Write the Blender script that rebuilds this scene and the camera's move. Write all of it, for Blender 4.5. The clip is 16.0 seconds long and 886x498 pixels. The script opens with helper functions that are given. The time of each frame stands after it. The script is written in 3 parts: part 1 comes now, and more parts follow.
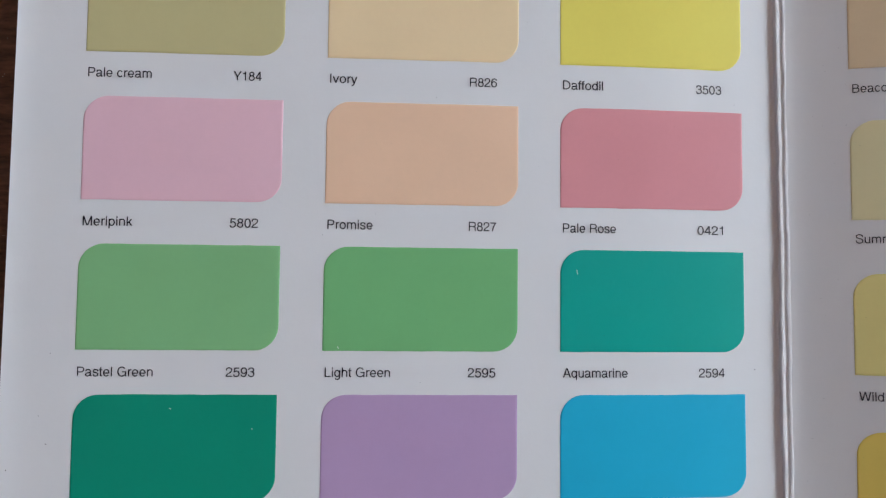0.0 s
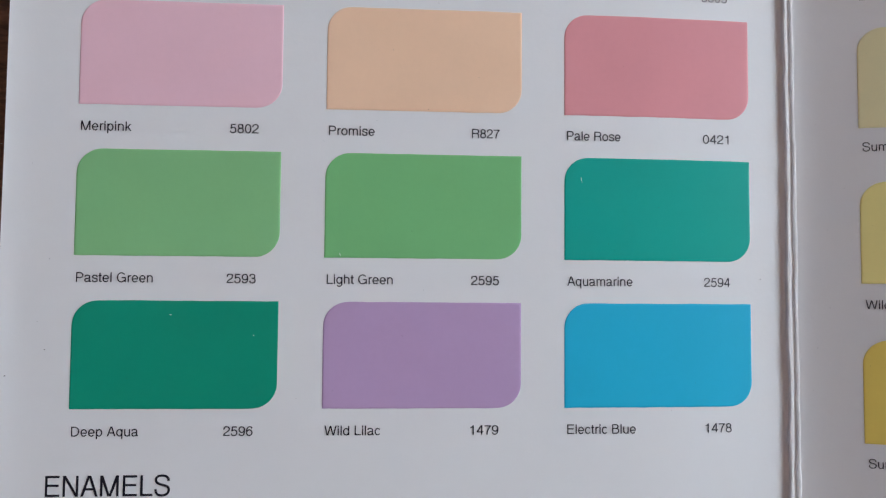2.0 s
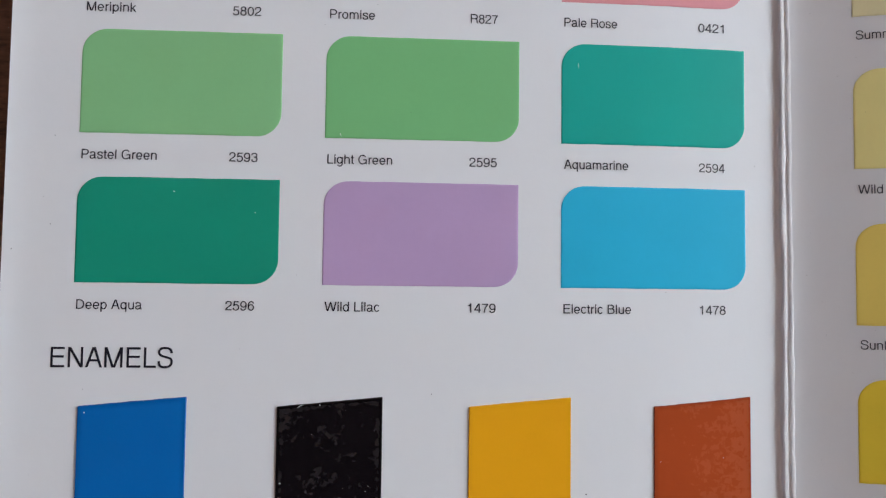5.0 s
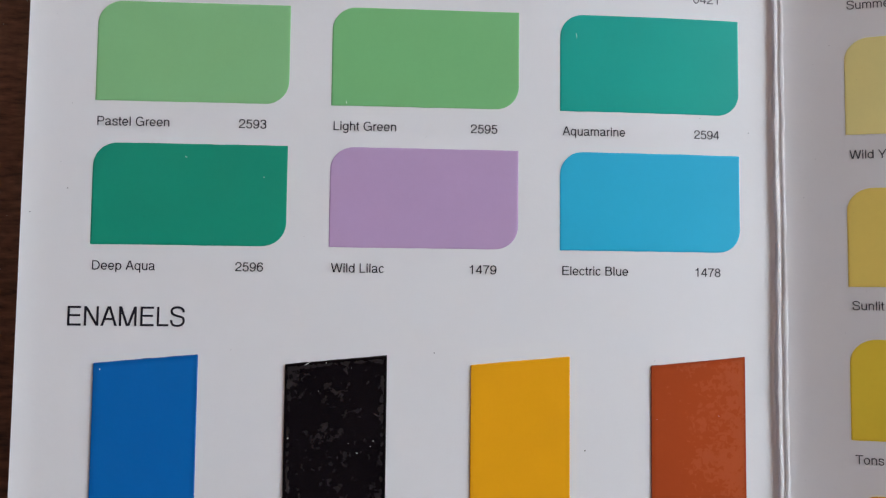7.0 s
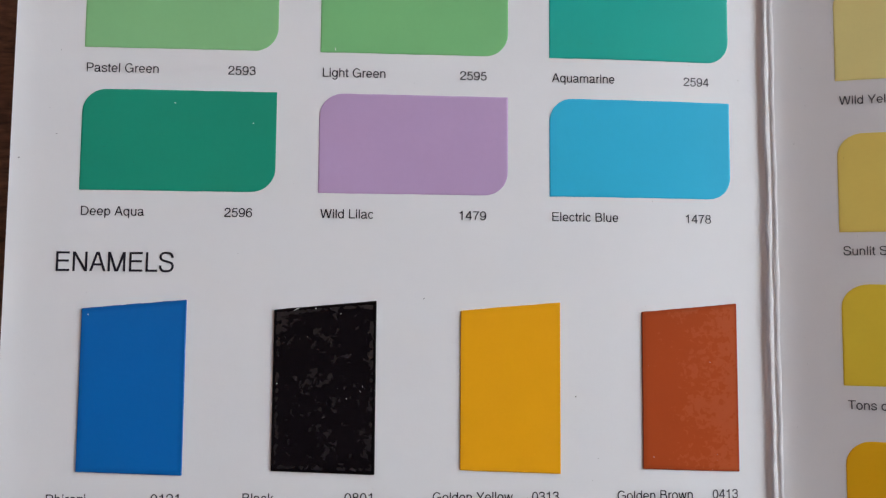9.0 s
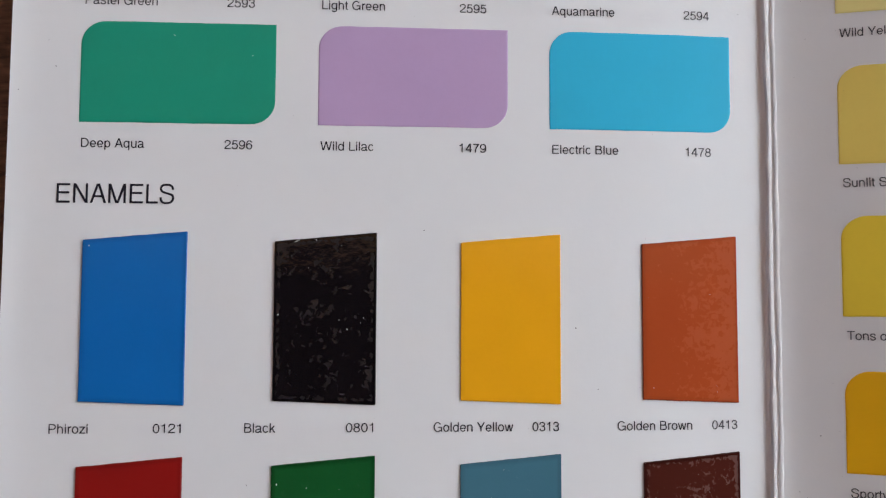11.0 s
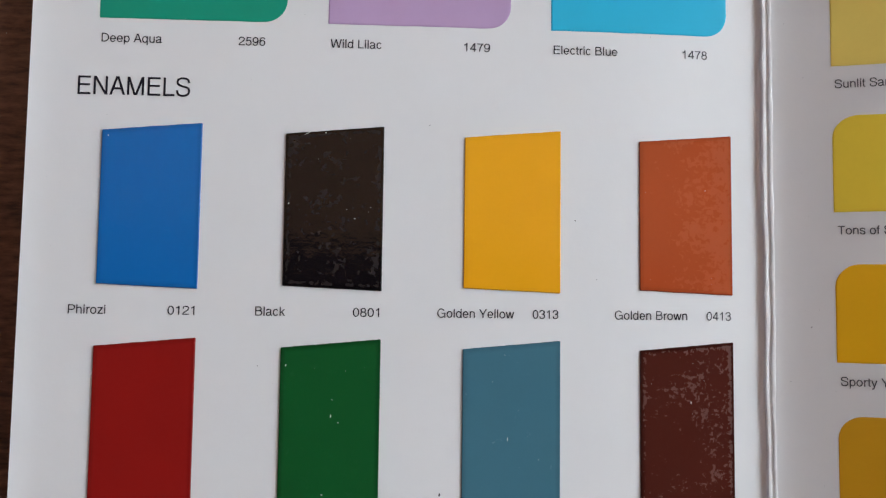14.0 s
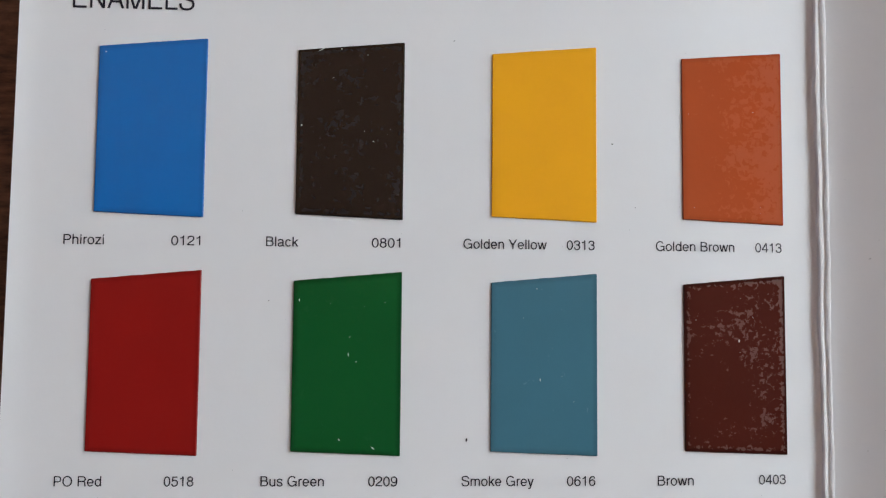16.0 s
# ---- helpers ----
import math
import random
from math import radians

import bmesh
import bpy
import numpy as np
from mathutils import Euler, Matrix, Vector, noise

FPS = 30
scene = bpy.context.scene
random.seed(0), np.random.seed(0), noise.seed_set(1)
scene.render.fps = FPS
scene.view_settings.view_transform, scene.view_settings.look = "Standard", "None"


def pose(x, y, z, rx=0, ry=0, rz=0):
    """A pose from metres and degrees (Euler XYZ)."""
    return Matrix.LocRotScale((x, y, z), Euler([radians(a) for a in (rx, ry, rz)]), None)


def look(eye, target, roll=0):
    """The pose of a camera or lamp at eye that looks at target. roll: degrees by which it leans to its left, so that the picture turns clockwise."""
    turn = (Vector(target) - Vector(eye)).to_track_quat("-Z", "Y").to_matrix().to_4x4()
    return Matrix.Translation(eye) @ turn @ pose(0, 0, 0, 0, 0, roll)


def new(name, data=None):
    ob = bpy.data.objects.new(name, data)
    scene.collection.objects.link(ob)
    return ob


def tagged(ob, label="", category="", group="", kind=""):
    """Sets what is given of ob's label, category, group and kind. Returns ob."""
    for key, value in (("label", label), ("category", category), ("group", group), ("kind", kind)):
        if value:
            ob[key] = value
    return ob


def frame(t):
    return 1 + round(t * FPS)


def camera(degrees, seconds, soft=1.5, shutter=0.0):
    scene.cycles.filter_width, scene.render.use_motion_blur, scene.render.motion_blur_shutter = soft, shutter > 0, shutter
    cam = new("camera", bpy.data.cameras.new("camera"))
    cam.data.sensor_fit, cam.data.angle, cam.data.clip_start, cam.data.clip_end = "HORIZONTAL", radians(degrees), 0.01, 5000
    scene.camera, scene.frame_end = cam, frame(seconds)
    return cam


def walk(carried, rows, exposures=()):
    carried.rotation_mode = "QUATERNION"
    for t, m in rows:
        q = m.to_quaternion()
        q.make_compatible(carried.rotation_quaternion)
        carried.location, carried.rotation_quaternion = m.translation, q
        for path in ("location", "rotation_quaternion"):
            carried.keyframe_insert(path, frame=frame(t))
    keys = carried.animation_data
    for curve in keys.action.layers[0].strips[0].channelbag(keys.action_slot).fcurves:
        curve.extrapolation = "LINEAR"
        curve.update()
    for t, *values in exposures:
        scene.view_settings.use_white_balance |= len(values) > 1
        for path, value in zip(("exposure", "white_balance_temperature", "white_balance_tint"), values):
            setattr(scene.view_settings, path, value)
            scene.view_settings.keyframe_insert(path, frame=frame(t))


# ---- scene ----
# ---- camera: rows of seconds, eye in centimetres over the card, turn in degrees ----
CM = 0.01
TABLE_Z = 0.75                 # top of the table
PAGE_Z = TABLE_Z + 0.0064      # flat part of the left page
cam = camera(61.3, 16.0, soft=1.2)
ROWS = [
    (0.0, 6.722, 1.017, 16.179, 3.294, -3.476, 0.559),
    (0.5, 6.659, 0.578, 16.066, 3.200, -3.445, 0.480),
    (1.0, 6.594, 0.090, 16.055, 3.069, -3.638, 0.409),
    (1.5, 6.766, -0.275, 16.102, 3.068, -3.488, 0.356),
    (2.0, 6.645, -0.838, 15.902, 2.830, -3.633, 0.448),
    (2.5, 6.579, -1.246, 15.986, 2.847, -3.740, 0.503),
    (3.0, 6.529, -1.673, 16.087, 2.911, -3.830, 0.625),
    (3.5, 6.723, -2.019, 16.085, 2.784, -3.693, 0.661),
    (4.0, 6.562, -2.419, 16.101, 2.733, -3.654, 0.718),
    (4.5, 6.681, -2.988, 16.043, 2.770, -3.525, 0.742),
    (4.7, 6.737, -3.171, 16.040, 2.780, -3.490, 0.685),
    (6.8, 6.785, -4.294, 16.444, 3.371, -2.920, 0.624),
    (7.0, 6.831, -4.349, 16.538, 3.186, -2.899, 0.612),
    (7.5, 7.054, -4.686, 16.962, 3.598, -2.888, 0.462),
    (8.0, 7.138, -5.206, 16.860, 3.758, -2.915, 0.340),
    (8.5, 7.163, -5.414, 16.745, 3.678, -2.914, 0.354),
    (8.7, 7.107, -5.561, 16.461, 3.967, -2.832, 0.416),
    (10.8, 7.076, -6.809, 16.380, 3.235, -2.819, 0.283),
    (11.0, 7.090, -7.056, 16.374, 3.273, -2.856, 0.253),
    (11.5, 7.025, -7.420, 16.343, 3.146, -2.760, 0.360),
    (12.0, 6.925, -7.911, 16.525, 3.379, -2.823, 0.552),
    (12.5, 7.057, -8.396, 16.592, 3.504, -2.710, 0.579),
    (13.0, 7.051, -8.779, 16.560, 3.501, -2.581, 0.654),
    (13.5, 7.098, -9.128, 16.686, 3.421, -2.637, 0.665),
    (14.0, 7.100, -9.609, 16.854, 3.613, -2.512, 0.720),
    (14.5, 7.030, -9.965, 16.760, 3.564, -2.431, 0.780),
    (15.0, 6.762, -10.619, 16.167, 3.647, -2.406, 0.743),
    (15.5, 6.863, -10.855, 15.624, 3.463, -2.127, 0.629),
    (16.0, 6.724, -11.027, 15.425, 3.431, -2.150, 0.531),
]
EXPOSURES = [(0.0, -0.37, 6140, 7.4), (3.5, -0.27, 6250, 7.4), (7.0, -0.2, 6350, 8.4), (11.0, -0.18, 6500, 9), (13.5, -0.1, 6430, 6.6), (16.0, -0.13, 6430, 5)]
walk(cam, [(t, pose(x * CM, y * CM, PAGE_Z + z * CM, rx, ry, rz)) for t, x, y, z, rx, ry, rz in ROWS], EXPOSURES)

# ---- light: sky through the window in the wall at +x ----
WALL_X, WIN_Y0, WIN_Y1, WIN_Z0, WIN_Z1 = 1.6, -0.3, 1.5, 0.95, 2.1
ROOM = (-2.1, WALL_X, -2.0, 1.9, 2.65)      # x0, x1, y0, y1, height
world = bpy.data.worlds.new("sky")
scene.world = world
world.use_nodes = True
wn = world.node_tree.nodes
sky = wn.new("ShaderNodeTexSky")
sky.sky_type, sky.sun_disc, sky.sun_elevation, sky.sun_rotation = "NISHITA", False, radians(40), radians(200)
wn["Background"].inputs["Strength"].default_value = 0.12
world.node_tree.links.new(sky.outputs[0], wn["Background"].inputs["Color"])

lamp_data = bpy.data.lights.new("window_light", "AREA")
lamp_data.shape, lamp_data.size, lamp_data.size_y = "RECTANGLE", WIN_Y1 - WIN_Y0 - 0.1, WIN_Z1 - WIN_Z0 - 0.1
lamp_data.energy, lamp_data.color = 49.5, (0.85, 0.92, 1.0)
lamp = new("window_light", lamp_data)
lamp.matrix_world = look((WALL_X + 0.13, (WIN_Y0 + WIN_Y1) / 2, (WIN_Z0 + WIN_Z1) / 2), (0.05, 0.2, 0.9))


# ---- materials ----
def lin(c):
    return tuple(((v / 255 + 0.055) / 1.055) ** 2.4 if v > 10 else v / 255 / 12.92 for v in c)


def material(name, colour, rough=0.5, spec=0.5, vary=0.06, scale=40.0, bump=0.0, bump_scale=300.0, metal=0.0):
    """Base colour that varies at two scales, with fine relief."""
    m = bpy.data.materials.new(name)
    m.use_nodes = True
    n, l = m.node_tree.nodes, m.node_tree.links
    b = n["Principled BSDF"]
    b.inputs["Metallic"].default_value = metal
    b.inputs["Specular IOR Level"].default_value = spec
    co = n.new("ShaderNodeTexCoord")
    big, fine = n.new("ShaderNodeTexNoise"), n.new("ShaderNodeTexNoise")
    big.inputs["Scale"].default_value, fine.inputs["Scale"].default_value = scale, scale * 14
    big.inputs["Detail"].default_value = fine.inputs["Detail"].default_value = 4
    l.new(co.outputs["Object"], big.inputs["Vector"])
    l.new(co.outputs["Object"], fine.inputs["Vector"])
    mean = n.new("ShaderNodeMath")
    mean.operation = "MULTIPLY_ADD"
    mean.inputs[1].default_value = 0.35
    l.new(fine.outputs["Fac"], mean.inputs[0])
    l.new(big.outputs["Fac"], mean.inputs[2])
    ramp = n.new("ShaderNodeMapRange")
    ramp.inputs["From Min"].default_value, ramp.inputs["From Max"].default_value = 0.4, 0.95
    ramp.inputs["To Min"].default_value, ramp.inputs["To Max"].default_value = 1 - vary, 1 + vary
    l.new(mean.outputs[0], ramp.inputs["Value"])
    mul = n.new("ShaderNodeVectorMath")
    mul.operation = "SCALE"
    mul.inputs[0].default_value = colour
    l.new(ramp.outputs[0], mul.inputs["Scale"])
    l.new(mul.outputs[0], b.inputs["Base Color"])
    rr = n.new("ShaderNodeMapRange")
    rr.inputs["To Min"].default_value, rr.inputs["To Max"].default_value = rough * 0.85, min(1, rough * 1.15)
    l.new(fine.outputs["Fac"], rr.inputs["Value"])
    l.new(rr.outputs[0], b.inputs["Roughness"])
    if bump:
        tex, bn = n.new("ShaderNodeTexNoise"), n.new("ShaderNodeBump")
        tex.inputs["Scale"].default_value, tex.inputs["Detail"].default_value = bump_scale, 5
        bn.inputs["Strength"].default_value, bn.inputs["Distance"].default_value = bump, 0.0004
        l.new(co.outputs["Object"], tex.inputs["Vector"])
        l.new(tex.outputs["Fac"], bn.inputs["Height"])
        l.new(bn.outputs[0], b.inputs["Normal"])
    return m


def enamel(name, colour, patches, side=0.0, gloss=0.07, dull=0.45, bloom=0.0, chalk=(1.0, 0.7, 0.6), grain=720, rim=0.0, deep=0.8):
    """Gloss paint with dull, dried-on patches. patches: share of the surface, side: how far they gather at the +x side,
    rim: how far they line the edge, deep: how dark the colour turns along the edge."""
    m = material(name, colour, 0.1, 0.5, 0.025, 90.0)
    n, l = m.node_tree.nodes, m.node_tree.links
    b = n["Principled BSDF"]
    co = n["Texture Coordinate"]

    def calc(op, a, c=None, d=None):
        node = n.new("ShaderNodeMath")
        node.operation = op
        for k, v in enumerate((a, c, d)):
            if isinstance(v, (int, float)):
                node.inputs[k].default_value = v
            elif v is not None:
                l.new(v, node.inputs[k])
        return node.outputs[0]

    def ramp(value, a, c, lo=0.0, hi=1.0):
        node = n.new("ShaderNodeMapRange")
        node.interpolation_type = "SMOOTHSTEP"
        for key, v in (("From Min", a), ("From Max", c), ("To Min", lo), ("To Max", hi)):
            node.inputs[key].default_value = v
        l.new(value, node.inputs["Value"])
        return node.outputs[0]

    def cloud(scale, detail, rough=0.5, warp=0.0):
        node = n.new("ShaderNodeTexNoise")
        for key, v in (("Scale", scale), ("Detail", detail), ("Roughness", rough), ("Distortion", warp)):
            node.inputs[key].default_value = v
        l.new(co.outputs["Object"], node.inputs["Vector"])
        return node.outputs["Fac"]

    uv = n.new("ShaderNodeSeparateXYZ")
    l.new(co.outputs["UV"], uv.inputs[0])
    u, v = uv.outputs["X"], uv.outputs["Y"]
    across = calc("MULTIPLY", calc("MINIMUM", u, calc("SUBTRACT", 1.0, u)), 2.2)
    along = calc("MULTIPLY", calc("MINIMUM", v, calc("SUBTRACT", 1.0, v)), 3.6)
    edge = calc("MINIMUM", across, along)                    # way to the nearest edge in centimetres
    ragged = calc("MULTIPLY_ADD", cloud(900, 2), 0.05, edge)
    band = calc("MULTIPLY", ramp(ragged, 0.075, 0.1), ramp(ragged, 0.12, 0.2, 1.0, 0.0))
    blot = calc("MULTIPLY_ADD", cloud(190, 2), 0.55, cloud(grain, 5, 0.55, 0.5))
    blot = calc("MULTIPLY_ADD", calc("SUBTRACT", u, 0.5), side, blot)
    blot = calc("MULTIPLY_ADD", band, rim, blot)
    low = 1.1 - patches
    dried = calc("MULTIPLY", ramp(blot, low, low + 0.1), ramp(ragged, 0.06, 0.09))
    l.new(ramp(dried, 0.0, 1.0, gloss, dull), b.inputs["Roughness"])
    # a chalky bloom where the film has dried dull, and a deeper tone along the edge
    pale, milky, edge_tone = (n.new("ShaderNodeVectorMath") for _ in range(3))
    pale.operation, milky.operation, edge_tone.operation = "SCALE", "ADD", "SCALE"
    pale.inputs[0].default_value = tuple(bloom * c for c in chalk)
    l.new(dried, pale.inputs["Scale"])
    l.new(n["Vector Math"].outputs[0], edge_tone.inputs[0])
    l.new(ramp(ragged, 0.03, 0.17, deep, 1.0), edge_tone.inputs["Scale"])
    l.new(edge_tone.outputs[0], milky.inputs[0])
    l.new(pale.outputs[0], milky.inputs[1])
    l.new(milky.outputs[0], b.inputs["Base Color"])
    bn = n.new("ShaderNodeBump")
    bn.inputs["Strength"].default_value, bn.inputs["Distance"].default_value = 0.25, 0.0003
    l.new(cloud(260, 4), bn.inputs["Height"])
    l.new(bn.outputs[0], b.inputs["Normal"])
    return m


def wood(name, dark, light, rough=0.35):
    m = material(name, dark, rough, 0.5, 0.1, 30.0)
    n, l = m.node_tree.nodes, m.node_tree.links
    b = n["Principled BSDF"]
    co, mp, tex = n["Texture Coordinate"], n.new("ShaderNodeMapping"), n.new("ShaderNodeTexNoise")
    mp.inputs["Scale"].default_value = (110, 420, 60)
    tex.inputs["Scale"].default_value, tex.inputs["Detail"].default_value, tex.inputs["Roughness"].default_value = 1.6, 8, 0.65
    cr = n.new("ShaderNodeValToRGB")
    cr.color_ramp.elements[0].color, cr.color_ramp.elements[1].color = (*dark, 1), (*light, 1)
    cr.color_ramp.elements[0].position, cr.color_ramp.elements[1].position = 0.35, 0.7
    bn = n.new("ShaderNodeBump")
    bn.inputs["Strength"].default_value, bn.inputs["Distance"].default_value = 0.3, 0.0005
    l.new(co.outputs["Object"], mp.inputs["Vector"])
    l.new(mp.outputs[0], tex.inputs["Vector"])
    l.new(tex.outputs["Fac"], cr.inputs["Fac"])
    l.new(cr.outputs[0], b.inputs["Base Color"])
    l.new(tex.outputs["Fac"], bn.inputs["Height"])
    l.new(bn.outputs[0], b.inputs["Normal"])
    return m


PAPER = material("coated_white_card", (0.78, 0.785, 0.79), 0.55, 0.28, 0.015, 25.0, 0.045, 900.0)
CRACKED = material("cracked_card_fold", (0.8, 0.79, 0.79), 0.7, 0.3, 0.06, 300.0, 0.3, 900.0)
INK = material("black_print", (0.012, 0.012, 0.022), 0.5, 0.3, 0.1, 300.0)
GREY_INK = material("soft_grey_print", (0.06, 0.06, 0.072), 0.5, 0.3, 0.1, 300.0)
DARK_WOOD = wood("dark_brown_veneer", (0.055, 0.022, 0.013), (0.215, 0.098, 0.056))
STANDIN_DARK = wood("standin_slab_dark", (0.012, 0.009, 0.007), (0.03, 0.02, 0.015), 0.7)
PLASTER = material("warm_cream_plaster", (0.66, 0.625, 0.7), 0.9, 0.2, 0.05, 3.0, 0.2, 60.0)
CEILING_PAINT = material("warm_ceiling_paint", (0.8, 0.47, 0.25), 0.9, 0.2, 0.05, 3.0, 0.2, 60.0)
FLOOR_TILE = material("beige_floor_tile", (0.66, 0.58, 0.52), 0.4, 0.5, 0.1, 4.0)
WHITE_FRAME = material("white_window_paint", (0.75, 0.75, 0.73), 0.4, 0.5, 0.04, 20.0)
DARK_DUST = material("dark_grit", (0.04, 0.035, 0.04), 0.8, 0.2, 0.2, 500.0)
PALE_DUST = material("pale_lint", (0.75, 0.8, 0.75), 0.8, 0.2, 0.1, 500.0)
GLASS = bpy.data.materials.new("window_glass")
GLASS.use_nodes = True
gb = GLASS.node_tree.nodes["Principled BSDF"]
gb.inputs["Transmission Weight"].default_value, gb.inputs["Roughness"].default_value, gb.inputs["IOR"].default_value = 1.0, 0.0, 1.45


# ---- helpers of this scene ----
def part(name, bm, mat, parent=None, label=""):
    for e in bm.edges:                      # crisp edge where a smooth face meets a flat one
        if len({f.smooth for f in e.link_faces}) == 2:
            e.smooth = False
    me = bpy.data.meshes.new(name)
    bm.to_mesh(me)
    bm.free()
    me.materials.append(mat)
    ob = new(name, me)
    if parent is not None:
        ob.parent = parent
        if parent.type == "EMPTY":
            ob.matrix_parent_inverse = Matrix.Translation(-parent.location)
    return tagged(ob, label)


def box(bm, x0, x1, y0, y1, z0, z1, bevel=0.0):
    r = bmesh.ops.create_cube(bm, size=1.0, matrix=Matrix.LocRotScale(((x0 + x1) / 2, (y0 + y1) / 2, (z0 + z1) / 2), None, (x1 - x0, y1 - y0, z1 - z0)))
    if bevel:
        bmesh.ops.bevel(bm, geom=list({e for v in r["verts"] for e in v.link_edges}), offset=bevel, segments=2, affect="EDGES")
    return bm


def boxes(*rows, bevel=0.0):
    bm = bmesh.new()
    for r in rows:
        box(bm, *r, bevel=bevel)
    return bm


def structure(name, bm, mat, label, category):
    return tagged(part(name, bm, mat), label, category, kind="structure")


# ---- the room ----
X0, X1, Y0, Y1, TOP = ROOM
T = 0.15
structure("floor", boxes((X0 - T, X1 + T, Y0 - T, Y1 + T, -0.1, 0.0)), FLOOR_TILE, "plain beige tiled floor of the room", "floor")
structure("ceiling", boxes((X0 - T, X1 + T, Y0 - T, Y1 + T, TOP, TOP + 0.1)), CEILING_PAINT, "warm cream painted plaster ceiling", "ceiling")
structure("wall_west", boxes((X0 - T, X0, Y0 - T, Y1 + T, 0, TOP)), PLASTER, "plain cream plaster wall opposite the window", "wall")
structure("wall_north", boxes((X0, X1, Y1, Y1 + T, 0, TOP)), PLASTER, "plain cream plaster wall", "wall")
structure("wall_south", boxes((X0, X1, Y0 - T, Y0, 0, TOP)), PLASTER, "plain cream plaster wall", "wall")
structure("wall_east", boxes((X1, X1 + T, Y0 - T, WIN_Y0, 0, TOP), (X1, X1 + T, WIN_Y1, Y1 + T, 0, TOP),
                             (X1, X1 + T, WIN_Y0, WIN_Y1, 0, WIN_Z0), (X1, X1 + T, WIN_Y0, WIN_Y1, WIN_Z1, TOP)), PLASTER, "cream plaster wall with a wide window opening", "wall")
window = tagged(new("window_1"), "white painted window with two clear panes", "window", kind="structure")
window.location = (X1, (WIN_Y0 + WIN_Y1) / 2, WIN_Z0)
fw, fx0, fx1 = 0.05, X1 + 0.05, X1 + 0.1
ymid = (WIN_Y0 + WIN_Y1) / 2
part("window_frame", boxes((fx0, fx1, WIN_Y0, WIN_Y0 + fw, WIN_Z0, WIN_Z1), (fx0, fx1, WIN_Y1 - fw, WIN_Y1, WIN_Z0, WIN_Z1),
                           (fx0, fx1, WIN_Y0 + fw, WIN_Y1 - fw, WIN_Z0, WIN_Z0 + fw), (fx0, fx1, WIN_Y0 + fw, WIN_Y1 - fw, WIN_Z1 - fw, WIN_Z1),
                           (fx0, fx1, ymid - 0.025, ymid + 0.025, WIN_Z0 + fw, WIN_Z1 - fw)), WHITE_FRAME, window)
part("window_sill", boxes((X1 - 0.06, X1 + 0.05, WIN_Y0 - 0.04, WIN_Y1 + 0.04, WIN_Z0 - 0.03, WIN_Z0 - 0.002), bevel=0.004), WHITE_FRAME, window)
for a, b in ((WIN_Y0 + fw, ymid - 0.025), (ymid + 0.025, WIN_Y1 - fw)):
    pane = part("pane", boxes((fx0 + 0.02, fx0 + 0.026, a, b, WIN_Z0 + fw, WIN_Z1 - fw)), GLASS, window)
    pane.visible_shadow = False
# added dark slab: stands in for the phone overhead, mirrored in the black enamel
beam = boxes((X0 - 0.05, X1 + 0.05, -1.1, 0.015, TOP - 0.12, TOP + 0.02), bevel=0.01)
bmesh.ops.rotate(beam, verts=beam.verts, cent=(0.2, 0.015, 0), matrix=Matrix.Rotation(radians(-3), 3, "Z"))
structure("overhead_standin", beam, STANDIN_DARK, "added dark slab overhead, standing in for the reflected phone", "beam")

# ---- the table ----
table = tagged(new("table"), "dark brown wooden table with a worn dusty top", "table")
table.location = (0, 0, 0)
TX0, TX1, TY0, TY1 = -0.55, 0.6, -0.45, 0.4
part("tabletop", boxes((TX0, TX1, TY0, TY1, TABLE_Z - 0.03, TABLE_Z), bevel=0.004), DARK_WOOD, table)
for x in (TX0 + 0.03, TX1 - 0.09):
    for y in (TY0 + 0.03, TY1 - 0.09):
        part("leg", boxes((x, x + 0.06, y, y + 0.06, 0, TABLE_Z - 0.03), bevel=0.004), DARK_WOOD, table)
part("apron", boxes((TX0 + 0.09, TX1 - 0.09, TY0 + 0.045, TY0 + 0.065, TABLE_Z - 0.1, TABLE_Z - 0.03)), DARK_WOOD, table)
part("apron", boxes((TX0 + 0.09, TX1 - 0.09, TY1 - 0.065, TY1 - 0.045, TABLE_Z - 0.1, TABLE_Z - 0.03)), DARK_WOOD, table)

# ---- the colour card: sizes in centimetres, origin at the first column of swatches ----
LEFT, FOLD, RIGHT, PAGE_TOP, PAGE_BOTTOM = -1.48, 15.292, 31.5, 10.6, -17.0
RISE = 15.525                    # where the right page leaves the fold


def height(x):
    """The card's surface over its flat part."""
    if x < RISE:
        z = 0.03 * max(0.0, (-0.95 - x) / 0.53) ** 2
        z -= 0.0012 * max(0.0, x - 5.0) ** 2 + 0.0088 * max(0.0, x - 11.5) ** 2
        return z + 13.0 * max(0.0, x - 15.135) ** 3
    d = x - RISE
    rise = -0.15 + 0.31 * min(d, 2.3) - 0.0575 * (1 - math.exp(-min(d, 2.3) / 0.25))
    e = max(0.0, d - 2.3)
    return rise + 0.31 * e - (0.048 * e * e if e < 2.7 else 0.35 + 0.26 * (e - 2.7))


def wob(y, k):
    """Small waver of the cracked fold along the page."""
    lean = -0.004 * max(0.0, y - 2.0)
    return lean + 0.022 * noise.noise((y * 0.4, 3.1 * k, 0.3)) + 0.028 * noise.noise((y * 1.3, 7.7 * k, 1.9)) + 0.012 * noise.noise((y * 4.1, 5.3 * k, 6.1))


def place(x, y, h=0.0):
    return Vector((x * CM, y * CM, PAGE_Z + (height(x) + h + 0.007 * noise.noise((x * 0.3, y * 0.3, 2.0))) * CM))


